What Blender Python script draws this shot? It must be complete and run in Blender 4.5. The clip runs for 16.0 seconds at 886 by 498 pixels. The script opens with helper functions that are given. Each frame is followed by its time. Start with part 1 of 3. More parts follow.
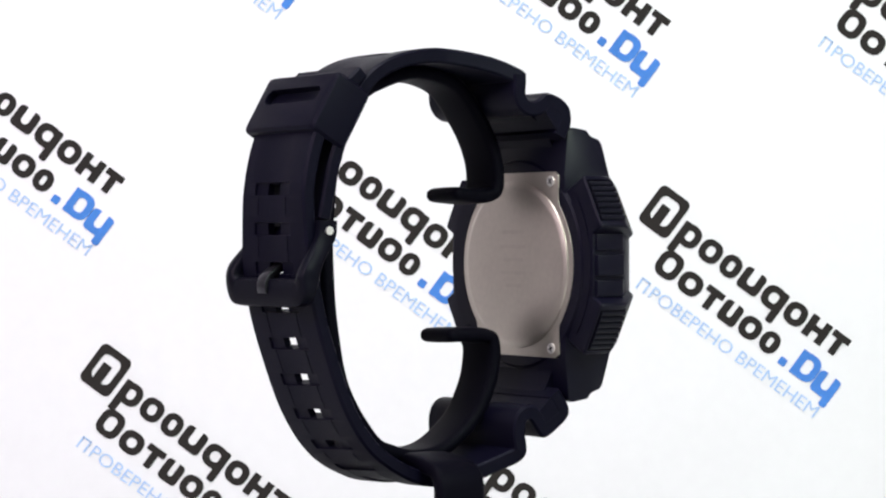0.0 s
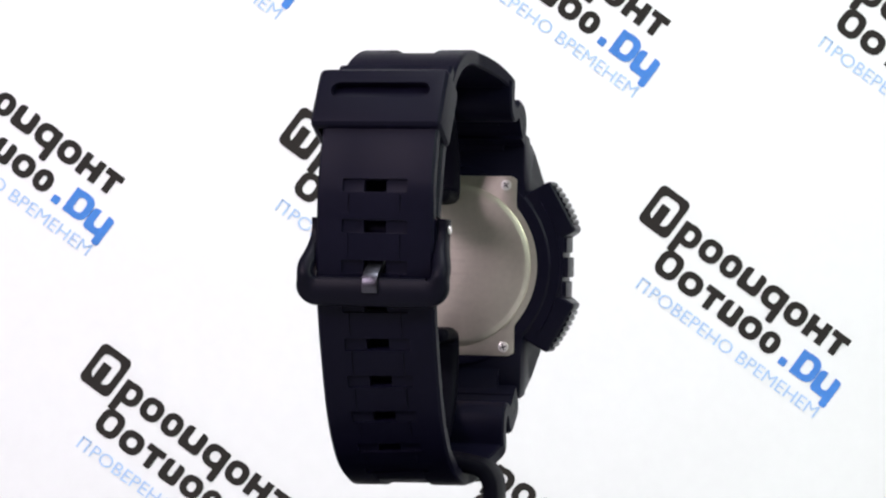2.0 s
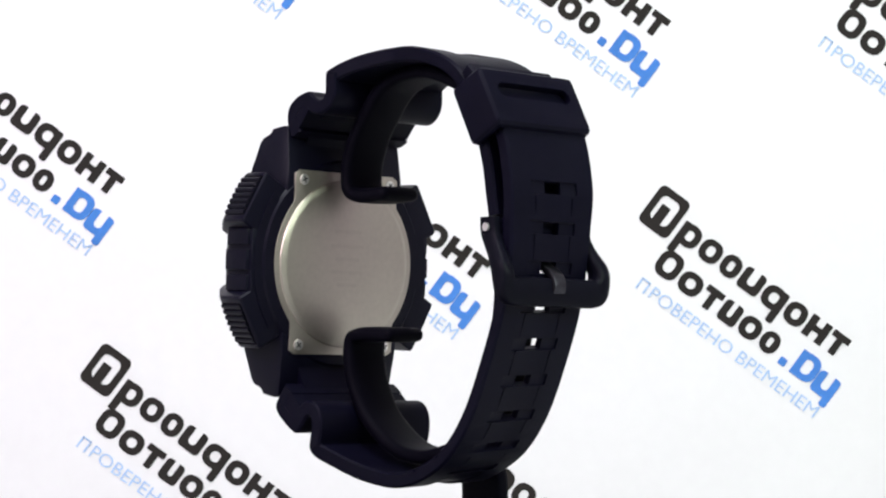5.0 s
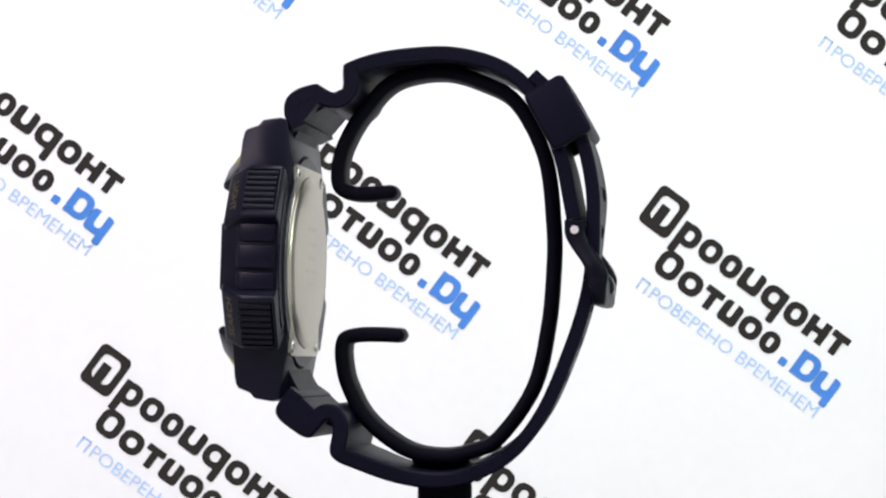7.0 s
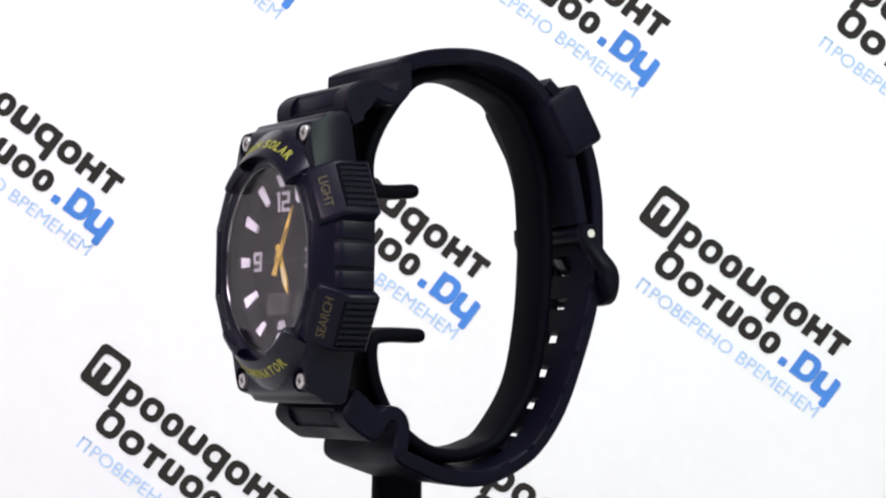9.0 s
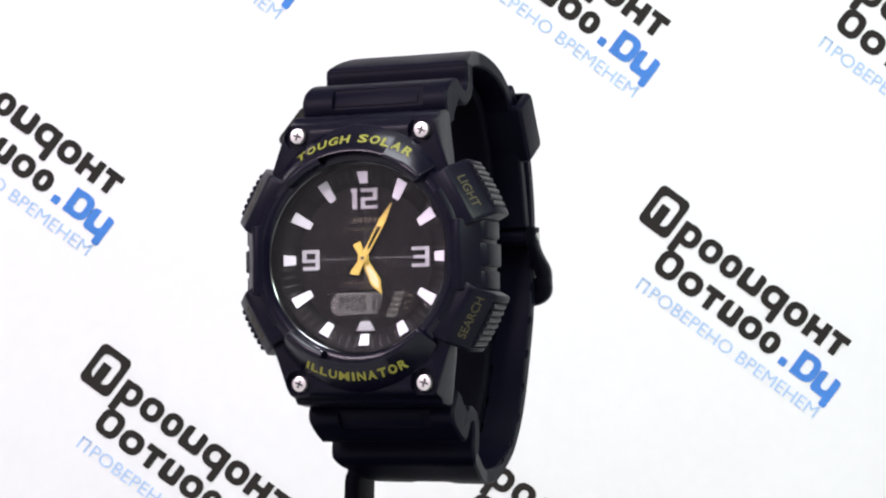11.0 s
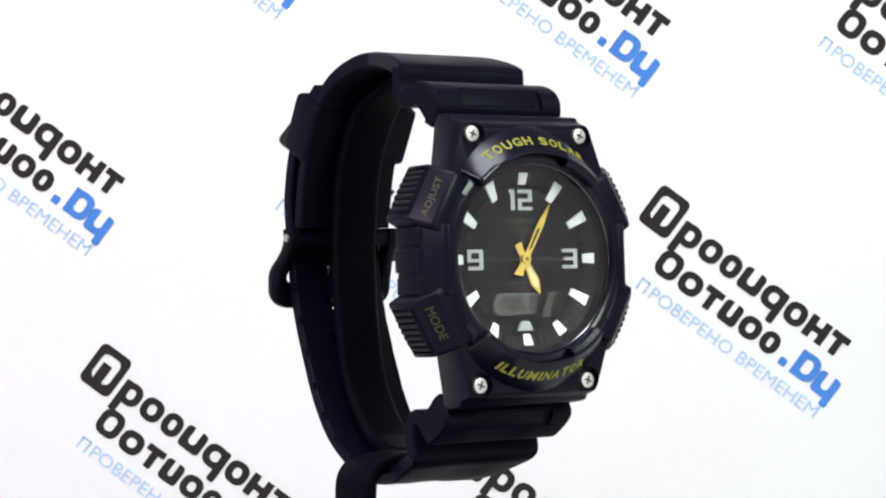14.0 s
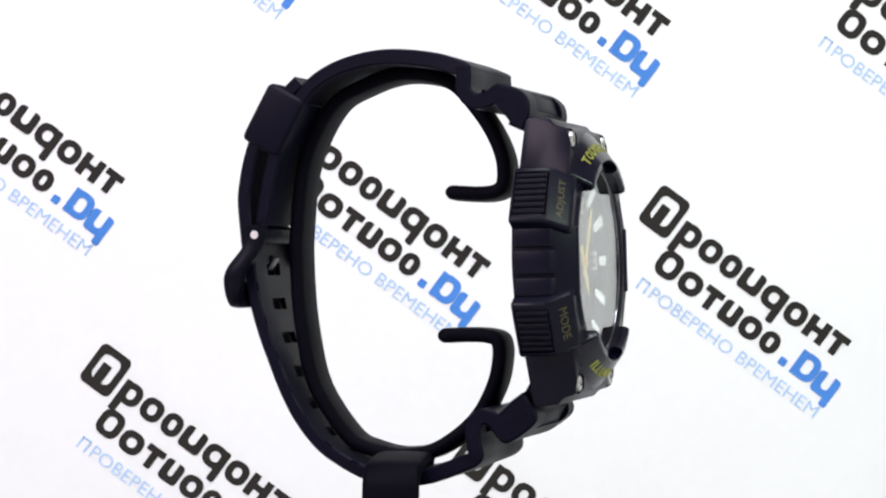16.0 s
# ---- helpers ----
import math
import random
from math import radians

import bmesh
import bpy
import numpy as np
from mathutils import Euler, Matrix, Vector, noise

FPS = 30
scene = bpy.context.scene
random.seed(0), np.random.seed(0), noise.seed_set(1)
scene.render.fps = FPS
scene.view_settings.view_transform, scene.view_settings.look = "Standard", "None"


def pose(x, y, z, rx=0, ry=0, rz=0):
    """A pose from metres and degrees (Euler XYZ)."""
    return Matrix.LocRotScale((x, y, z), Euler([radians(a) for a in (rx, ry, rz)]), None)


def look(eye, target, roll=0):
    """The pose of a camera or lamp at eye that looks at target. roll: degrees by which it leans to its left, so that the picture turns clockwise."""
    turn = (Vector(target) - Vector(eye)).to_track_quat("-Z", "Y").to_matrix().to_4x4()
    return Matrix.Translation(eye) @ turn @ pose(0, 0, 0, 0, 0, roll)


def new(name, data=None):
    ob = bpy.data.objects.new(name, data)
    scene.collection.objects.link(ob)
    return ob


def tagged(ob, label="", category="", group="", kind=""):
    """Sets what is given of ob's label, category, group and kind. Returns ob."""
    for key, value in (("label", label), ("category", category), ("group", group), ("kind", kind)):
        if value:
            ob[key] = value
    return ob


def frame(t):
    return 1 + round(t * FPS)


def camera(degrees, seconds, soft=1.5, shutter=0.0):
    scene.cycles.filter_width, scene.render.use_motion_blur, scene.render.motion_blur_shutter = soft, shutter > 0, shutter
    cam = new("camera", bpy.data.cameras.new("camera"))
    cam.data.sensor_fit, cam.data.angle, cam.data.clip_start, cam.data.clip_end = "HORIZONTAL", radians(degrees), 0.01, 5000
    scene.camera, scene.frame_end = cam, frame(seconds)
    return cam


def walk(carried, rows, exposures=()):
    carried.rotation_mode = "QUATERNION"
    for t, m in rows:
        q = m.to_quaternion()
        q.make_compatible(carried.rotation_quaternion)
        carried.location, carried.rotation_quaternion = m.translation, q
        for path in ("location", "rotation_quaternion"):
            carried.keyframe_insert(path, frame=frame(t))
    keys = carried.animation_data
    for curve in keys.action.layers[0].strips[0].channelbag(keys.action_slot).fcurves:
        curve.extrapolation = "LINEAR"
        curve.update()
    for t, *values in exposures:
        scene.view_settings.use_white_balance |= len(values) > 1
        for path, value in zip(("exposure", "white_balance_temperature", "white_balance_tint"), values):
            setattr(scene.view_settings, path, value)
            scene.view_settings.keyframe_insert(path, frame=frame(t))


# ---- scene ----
MM = 0.001
ZTAB = 76.0          # height of the turning centre's zero above the table, mm

# ---- camera: on a tripod, does not move ----
cam = camera(21.99, 16.0, soft=2.2)
CAM = pose(0, -0.42334, (ZTAB + 0.52) * MM, 91.483, 0, -0.464) @ pose(0, 0, 0, 0, 0, 0.098)
walk(cam, [(0.0, CAM), (16.0, CAM)], exposures=[(0.0, 0.0), (16.0, 0.0)])

# turn of the table, seconds and degrees
TURN = [(0.0, -231.9), (0.5, -222.6), (1.0, -212.2), (1.5, -201.9), (2.0, -192.3), (2.5, -183.4), (3.0, -174.1), (3.5, -164.0),
        (4.0, -153.9), (4.5, -144.0), (5.0, -134.3), (5.5, -124.7), (6.0, -115.1), (6.5, -105.1), (7.0, -95.5), (7.5, -86.6),
        (8.0, -77.2), (8.5, -67.2), (9.0, -57.1), (9.5, -47.4), (10.0, -37.8), (10.5, -28.3), (11.0, -18.8), (11.5, -9.2),
        (12.0, -0.2), (12.5, 8.6), (13.0, 17.7), (13.5, 27.6), (14.0, 37.6), (14.5, 47.2), (15.0, 56.5), (15.5, 65.9), (16.0, 75.4)]

# ---- world and added, unseen lamps ----
world = bpy.data.worlds.new("world")
scene.world = world
world.use_nodes = True
world.node_tree.nodes["Background"].inputs[0].default_value = (0.8, 0.85, 1.0, 1)
world.node_tree.nodes["Background"].inputs[1].default_value = 0.02


def area_lamp(name, eye, target, sx, sy, watts, colour):
    d = bpy.data.lights.new(name, "AREA")
    d.shape, d.size, d.size_y, d.energy, d.color = "RECTANGLE", sx, sy, watts, colour
    ob = new(name, d)
    ob.matrix_world = look(eye, target)
    return ob


# Unseen, added to whiten the backdrop; their tints imitate a pink-to-green camera cast.
area_lamp("backdrop_fill_a", (-0.50, -0.50, 0.47), (-0.12, 0.30, 0.06), 0.40, 0.16, 4.3, (1.0, 0.82, 0.965))
area_lamp("backdrop_fill_b", (0.50, -0.50, 0.47), (0.13, 0.30, 0.06), 0.40, 0.16, 4.3, (0.83, 1.0, 0.84))
# Unseen fill from both sides, added so the dial stays lit as it turns.
area_lamp("side_fill_a", (-0.80, -0.60, 0.55), (0, 0, 0.08), 0.55, 0.40, 0.35, (0.92, 0.94, 1.0))
area_lamp("side_fill_b", (0.80, -0.60, 0.55), (0, 0, 0.08), 0.55, 0.40, 0.35, (0.92, 0.94, 1.0))
# Unseen overhead panel, added to brighten the walls and give upper slopes a sheen.
area_lamp("overhead_fill", (0.0, -0.5, 1.66), (0.0, -0.5, 0.0), 0.7, 0.7, 22.0, (0.90, 0.93, 1.0))


# ---- materials ----
def material(name, colour, rough=0.5, metal=0.0, spec=0.5, vary=0.15, scale=900.0, bump=0.0, bump_scale=6000.0, coat=0.0):
    """A surface with tone that varies at two scales, roughness that varies, and fine relief. Scales per metre."""
    m = bpy.data.materials.new(name)
    m.use_nodes = True
    n, l = m.node_tree.nodes, m.node_tree.links
    b = n["Principled BSDF"]
    b.inputs["Metallic"].default_value = metal
    b.inputs["Specular IOR Level"].default_value = spec
    b.inputs["Coat Weight"].default_value = coat
    co = n.new("ShaderNodeTexCoord")
    big = n.new("ShaderNodeTexNoise")
    big.inputs["Scale"].default_value, big.inputs["Detail"].default_value = scale * 0.12, 4
    small = n.new("ShaderNodeTexNoise")
    small.inputs["Scale"].default_value, small.inputs["Detail"].default_value = scale, 5
    for k in (big, small):
        l.new(co.outputs["Object"], k.inputs["Vector"])
    mix = n.new("ShaderNodeMath")
    mix.operation = "ADD"
    l.new(big.outputs["Fac"], mix.inputs[0])
    l.new(small.outputs["Fac"], mix.inputs[1])
    ramp = n.new("ShaderNodeMapRange")
    ramp.inputs[1].default_value, ramp.inputs[2].default_value = 0.6, 1.4
    ramp.inputs[3].default_value, ramp.inputs[4].default_value = 1 - vary, 1 + vary
    l.new(mix.outputs[0], ramp.inputs[0])
    mul = n.new("ShaderNodeVectorMath")
    mul.operation = "SCALE"
    mul.inputs[0].default_value = colour
    l.new(ramp.outputs[0], mul.inputs["Scale"])
    l.new(mul.outputs[0], b.inputs["Base Color"])
    rr = n.new("ShaderNodeMapRange")
    rr.inputs[1].default_value, rr.inputs[2].default_value = 0.6, 1.4
    rr.inputs[3].default_value, rr.inputs[4].default_value = max(0.02, rough - 0.03), min(1, rough + 0.03)
    l.new(mix.outputs[0], rr.inputs[0])
    l.new(rr.outputs[0], b.inputs["Roughness"])
    if bump:
        grain = n.new("ShaderNodeTexNoise")
        grain.inputs["Scale"].default_value, grain.inputs["Detail"].default_value = bump_scale, 3
        l.new(co.outputs["Object"], grain.inputs["Vector"])
        bm = n.new("ShaderNodeBump")
        bm.inputs["Strength"].default_value, bm.inputs["Distance"].default_value = bump, 0.0001
        l.new(grain.outputs["Fac"], bm.inputs["Height"])
        l.new(bm.outputs[0], b.inputs["Normal"])
    return m


RESIN = material("black_resin", (0.0027, 0.0025, 0.0092), 0.38, spec=0.16, vary=0.10, bump=0.03)
POLISHED = material("polished_black_resin", (0.0027, 0.0025, 0.0092), 0.24, spec=0.32, vary=0.10, bump=0.02)
RUBBER = material("black_strap_resin", (0.0026, 0.0024, 0.0088), 0.46, spec=0.085, vary=0.15, bump=0.15)
GLOSS = material("black_acrylic", (0.0022, 0.0020, 0.0050), 0.55, spec=0.04, vary=0.15, bump=0.06)
BUTTON = material("dark_grey_button", (0.005, 0.005, 0.010), 0.30, spec=0.16, vary=0.2, bump=0.2)
BUCKLE = material("black_painted_buckle", (0.003, 0.003, 0.007), 0.42, spec=0.08, vary=0.2, bump=0.15)
PRONG = material("prong_metal", (0.06, 0.06, 0.07), 0.35, metal=1.0, vary=0.3, bump=0.1)
STEEL = material("brushed_steel", (0.55, 0.505, 0.435), 0.42, metal=1.0, vary=0.08, bump=0.12, bump_scale=9000)
ENGRAVE = material("engraved_lines", (0.52, 0.475, 0.41), 0.43, metal=1.0, vary=0.08)
SCREW = material("bright_steel", (0.88, 0.86, 0.82), 0.42, metal=1.0, vary=0.1, bump=0.1)
EDGE = material("polished_edge", (0.2, 0.2, 0.21), 0.16, metal=1.0, vary=0.1)
SLOT = material("slot_shade_and_pin", (0.05, 0.05, 0.05), 0.6, metal=0.6)
DIAL = material("dark_dial", (0.0026, 0.0018, 0.0024), 0.6, spec=0.1, vary=0.15)
RINGM = material("chapter_ring", (0.0020, 0.0017, 0.0024), 0.5, spec=0.06, vary=0.15)
WHITE = material("white_lume", (0.60, 0.59, 0.64), 0.6, vary=0.05)
GREY = material("grey_print", (0.33, 0.33, 0.35), 0.6, vary=0.06)
DIM = material("dim_print", (0.012, 0.010, 0.010), 0.6, vary=0.1)
GOLD = material("yellow_hand_paint", (0.51, 0.345, 0.055), 0.45, vary=0.08)
CROSS = material("line_print", (0.13, 0.13, 0.135), 0.6, vary=0.1)
LUME = material("pale_lume", (0.55, 0.48, 0.28), 0.6, vary=0.08)
BROWN = material("gold_print", (0.034, 0.024, 0.010), 0.6, vary=0.1)
YELLOW = material("yellow_print", (0.27, 0.27, 0.035), 0.6, vary=0.15)
OLIVE = material("olive_print", (0.065, 0.054, 0.018), 0.6, vary=0.15)
LCDM = material("lcd_grey", (0.062, 0.060, 0.056), 0.5, vary=0.06)
GAUGE = material("display_gauge", (0.050, 0.050, 0.040), 0.5, vary=0.08)
INK = material("lcd_ink", (0.002, 0.002, 0.002), 0.6)
PAPER = material("white_backdrop", (0.86, 0.86, 0.86), 0.8, spec=0.2, vary=0.02, scale=220.0)
P_DARK = material("dark_print", (0.020, 0.017, 0.015), 0.7, spec=0.2, vary=0.2, scale=500.0)
P_BLUE = material("blue_print", (0.065, 0.22, 0.62), 0.7, spec=0.2, vary=0.12, scale=500.0)
P_PALE = material("pale_blue_print", (0.40, 0.58, 0.86), 0.7, spec=0.2, vary=0.1, scale=500.0)
# Toned pale so the unseen table bounces light up to strap and backdrop.
TABLE = material("table_top", (0.46, 0.46, 0.46), 0.6, vary=0.08, scale=120.0)
WALL = material("room_wall", (0.72, 0.68, 0.70), 0.9, vary=0.05, scale=40.0)
# Darker and redder than WALL, to set what the glass mirrors from the south.
DARKWALL = material("dim_mirrored_wall", (0.13, 0.092, 0.105), 0.9, vary=0.08, scale=40.0)

GLASS = bpy.data.materials.new("mineral_glass")
GLASS.use_nodes = True
_g = GLASS.node_tree.nodes["Principled BSDF"]
_g.inputs["Transmission Weight"].default_value, _g.inputs["Roughness"].default_value = 1.0, 0.0
_g.inputs["IOR"].default_value, _g.inputs["Base Color"].default_value = 1.45, (1, 1, 1, 1)


# ---- mesh helpers; all lengths in mm ----
def part(name, bm, mat, parent=None, label="", smooth=35):
    bmesh.ops.recalc_face_normals(bm, faces=bm.faces[:])
    bmesh.ops.scale(bm, vec=(MM, MM, MM), verts=bm.verts[:])
    me = bpy.data.meshes.new(name)
    bm.to_mesh(me)
    bm.free()
    return put(name, me, mat, parent, label, smooth)


def put(name, me, mat, parent=None, label="", smooth=35):
    me.materials.clear()
    me.materials.append(mat)
    if smooth:
        me.shade_smooth()
        me.set_sharp_from_angle(angle=radians(smooth))
    ob = new(name, me)
    if parent:
        ob.parent = parent
    return tagged(ob, label=label)


def extrude(poly, place, d0, d1, bm=None):
    """A closed outline of (a, b), extruded from d0 to d1; place(a, b, d) gives the point."""
    bm = bm or bmesh.new()
    lo = [bm.verts.new(place(a, b, d0)) for a, b in poly]
    hi = [bm.verts.new(place(a, b, d1)) for a, b in poly]
    bm.faces.new(lo)
    bm.faces.new(hi[::-1])
    k = len(poly)
    for i in range(k):
        j = (i + 1) % k
        bm.faces.new((lo[i], hi[i], hi[j], lo[j]))
    return bm


def front(a, b, d):
    """Outline in the plane of the face, depth along the watch's y."""
    return (a, d, b)


def side(a, b, d):
    """Outline in the side plane (y, z), depth along x."""
    return (d, a, b)


def turned(phi):
    """Places (r outwards, s along the tangent, depth y) at the angle phi from three o'clock."""
    c, s = math.cos(radians(phi)), math.sin(radians(phi))
    return lambda r, t, y: (r * c - t * s, y, r * s + t * c)


def bevelled(bm, width, segments=2, angle=30):
    bmesh.ops.recalc_face_normals(bm, faces=bm.faces[:])
    edges = [e for e in bm.edges if len(e.link_faces) == 2 and e.calc_face_angle(0) > radians(angle)]
    bmesh.ops.bevel(bm, geom=edges, offset=width, segments=segments, profile=0.6, affect="EDGES", clamp_overlap=True)
    return bm


def box(cx, cy, cz, sx, sy, sz, turn=None, bm=None):
    bm = bm or bmesh.new()
    m = Matrix.Translation((cx, cy, cz)) @ (turn or Matrix.Identity(4)) @ Matrix.Diagonal((sx, sy, sz, 1))
    bmesh.ops.create_cube(bm, size=1.0, matrix=m)
    return bm


def lathe(profile, steps=72, a0=0.0, a1=360.0, bm=None):
    """Turns a closed outline of (r, y) round the y axis, from a0 to a1 degrees clockwise from twelve."""
    bm = bm or bmesh.new()
    whole = abs(a1 - a0) >= 359.9
    n = steps if whole else steps + 1
    rings = []
    for i in range(n):
        a = radians(a0 + (a1 - a0) * i / steps)
        rings.append([bm.verts.new((r * math.sin(a), y, r * math.cos(a))) for r, y in profile])
    k = len(profile)
    for i in range(steps):
        p, q = rings[i], rings[(i + 1) % n]
        for j in range(k):
            bm.faces.new((p[j], p[(j + 1) % k], q[(j + 1) % k], q[j]))
    if not whole:
        bm.faces.new(rings[0])
        bm.faces.new(rings[-1][::-1])
    return bm


def disc(r, y0, y1, cx=0.0, cz=0.0, steps=64, bm=None):
    poly = [(cx + r * math.cos(2 * math.pi * i / steps), cz + r * math.sin(2 * math.pi * i / steps)) for i in range(steps)]
    return extrude(poly, front, y0, y1, bm)


def cut(bm, *cutters):
    """bm less the cutters."""
    obs = []
    for b in (bm, *cutters):
        bmesh.ops.recalc_face_normals(b, faces=b.faces[:])
        me = bpy.data.meshes.new("tmp")
        b.to_mesh(me)
        b.free()
        obs.append(new("tmp", me))
    for c in obs[1:]:
        mod = obs[0].modifiers.new("cut", "BOOLEAN")
        mod.operation, mod.solver, mod.object = "DIFFERENCE", "EXACT", c
    bpy.context.view_layer.update()
    res = bpy.data.meshes.new_from_object(obs[0].evaluated_get(bpy.context.evaluated_depsgraph_get()))
    out = bmesh.new()
    out.from_mesh(res)
    for o in obs:
        me = o.data
        bpy.data.objects.remove(o)
        bpy.data.meshes.remove(me)
    bpy.data.meshes.remove(res)
    return out


def smooth_line(pts, per=10):
    """Points along a Catmull-Rom curve through pts."""
    P = [Vector(p) for p in pts]
    P = [2 * P[0] - P[1], *P, 2 * P[-1] - P[-2]]
    out = []
    for i in range(1, len(P) - 2):
        a, b, c, d = P[i - 1:i + 3]
        for j in range(per):
            t = j / per
            out.append(0.5 * (2 * b + (c - a) * t + (2 * a - 5 * b + 4 * c - d) * t * t + (3 * b - a - 3 * c + d) * t ** 3))
    return out + [P[-2]]


def along(line, s):
    """Point and unit direction at the length s of a line."""
    for a, b in zip(line, line[1:]):
        d = (b - a).length
        if s <= d:
            return a + (b - a) * (s / d), (b - a).normalized()
        s -= d
    return line[-1], (line[-1] - line[-2]).normalized()


def ease(t, a, b):
    t = min(1, max(0, (t - a) / (b - a)))
    return t * t * (3 - 2 * t)


def ramp(t, a, b):
    return min(1, max(0, (t - a) / (b - a)))


def ribbon(line, section, flip=1, bm=None):
    """A band whose outer side follows line, of (y, z); section(f, s) gives its outline of (x, depth) at f from 0 to 1, s mm along."""
    bm = bm or bmesh.new()
    rings, s = [], 0.0
    total = sum((b - a).length for a, b in zip(line, line[1:]))
    for i, p in enumerate(line):
        if i:
            s += (p - line[i - 1]).length
        d = (line[min(i + 1, len(line) - 1)] - line[max(i - 1, 0)]).normalized()
        inward = Vector((d.y, -d.x)) * flip
        rings.append([bm.verts.new((x, p.x + inward.x * h, p.y + inward.y * h)) for x, h in section(s / total, s)])
    k = len(rings[0])
    for p, q in zip(rings, rings[1:]):
        for j in range(k):
            bm.faces.new((p[j], p[(j + 1) % k], q[(j + 1) % k], q[j]))
    bm.faces.new(rings[0])
    bm.faces.new(rings[-1][::-1])
    return bm


def letters(text, size, bm=None, place=None, depth=0.05, narrow=1.0, bold=0.0, width=0.0):
    """The built-in font's capitals or digits as a mesh, size high and centred at 0; place(x, y, h) gives the point."""
    cu = bpy.data.curves.new("txt", "FONT")
    cu.body, cu.size, cu.align_x, cu.offset = text, 10.0, "CENTER", bold
    cu.resolution_u = 3
    ob = new("txt", cu)
    bpy.context.view_layer.update()
    me = bpy.data.meshes.new_from_object(ob.evaluated_get(bpy.context.evaluated_depsgraph_get()))
    bpy.data.objects.remove(ob)
    bpy.data.curves.remove(cu)
    xs, ys = [v.co.x for v in me.vertices], [v.co.y for v in me.vertices]
    mx, my, k = (min(xs) + max(xs)) / 2, (min(ys) + max(ys)) / 2, size / (max(ys) - min(ys))
    if width:
        narrow = width / (max(xs) - min(xs)) / k
    bm = bm or bmesh.new()
    # front and back of each face, with a rim
    vs = [[bm.verts.new(place((v.co.x - mx) * k * narrow, (v.co.y - my) * k, h)) for v in me.vertices] for h in (depth, -depth)]
    count = {}
    for p in me.polygons:
        a = list(p.vertices)
        bm.faces.new([vs[0][i] for i in a])
        for e in zip(a, a[1:] + a[:1]):
            count[e] = 1
    for a, b in count:
        if (b, a) not in count:
            bm.faces.new((vs[0][b], vs[0][a], vs[1][a], vs[1][b]))
    bpy.data.meshes.remove(me)
    return bm


# ---- the unseen room round the table, added to close it and be mirrored ----
def room():
    for name, c, s, m in (("floor", (0, -0.2, -0.76), (3.0, 3.4, 0.02), WALL), ("ceiling", (0, -0.2, 1.71), (3.0, 3.4, 0.02), WALL),
                          ("wall_north", (0, 1.51, 0.475), (3.0, 0.02, 2.45), WALL), ("wall_south", (0, -1.91, 0.475), (3.0, 0.02, 2.45), DARKWALL),
                          ("wall_east", (1.51, -0.2, 0.475), (0.02, 3.44, 2.45), WALL), ("wall_west", (-1.51, -0.2, 0.475), (0.02, 3.44, 2.45), WALL)):
        bm = bmesh.new()
        bmesh.ops.create_cube(bm, size=1000.0, matrix=Matrix.Diagonal((*s, 1)))
        ob = part(name, bm, m, smooth=0)
        ob.location = c
        tagged(ob, ("unseen dark grey " if m is DARKWALL else "unseen pale grey ") + name.split("_")[0] + " of the room", name.split("_")[0], kind="structure")
    table = tagged(new("table"), "unseen pale table under the stand and backdrop", "table")
    part("tabletop", bevelled(box(0, -50, -12.5, 900, 800, 25), 3), TABLE, table)
    for x in (-400, 400):
        for y in (-400, 300):
            part("leg", bevelled(box(x, y, -387.5, 45, 45, 725), 3), TABLE, table)


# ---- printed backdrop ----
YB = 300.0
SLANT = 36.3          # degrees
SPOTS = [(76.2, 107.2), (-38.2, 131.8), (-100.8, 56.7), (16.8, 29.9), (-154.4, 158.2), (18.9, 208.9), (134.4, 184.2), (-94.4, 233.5)]


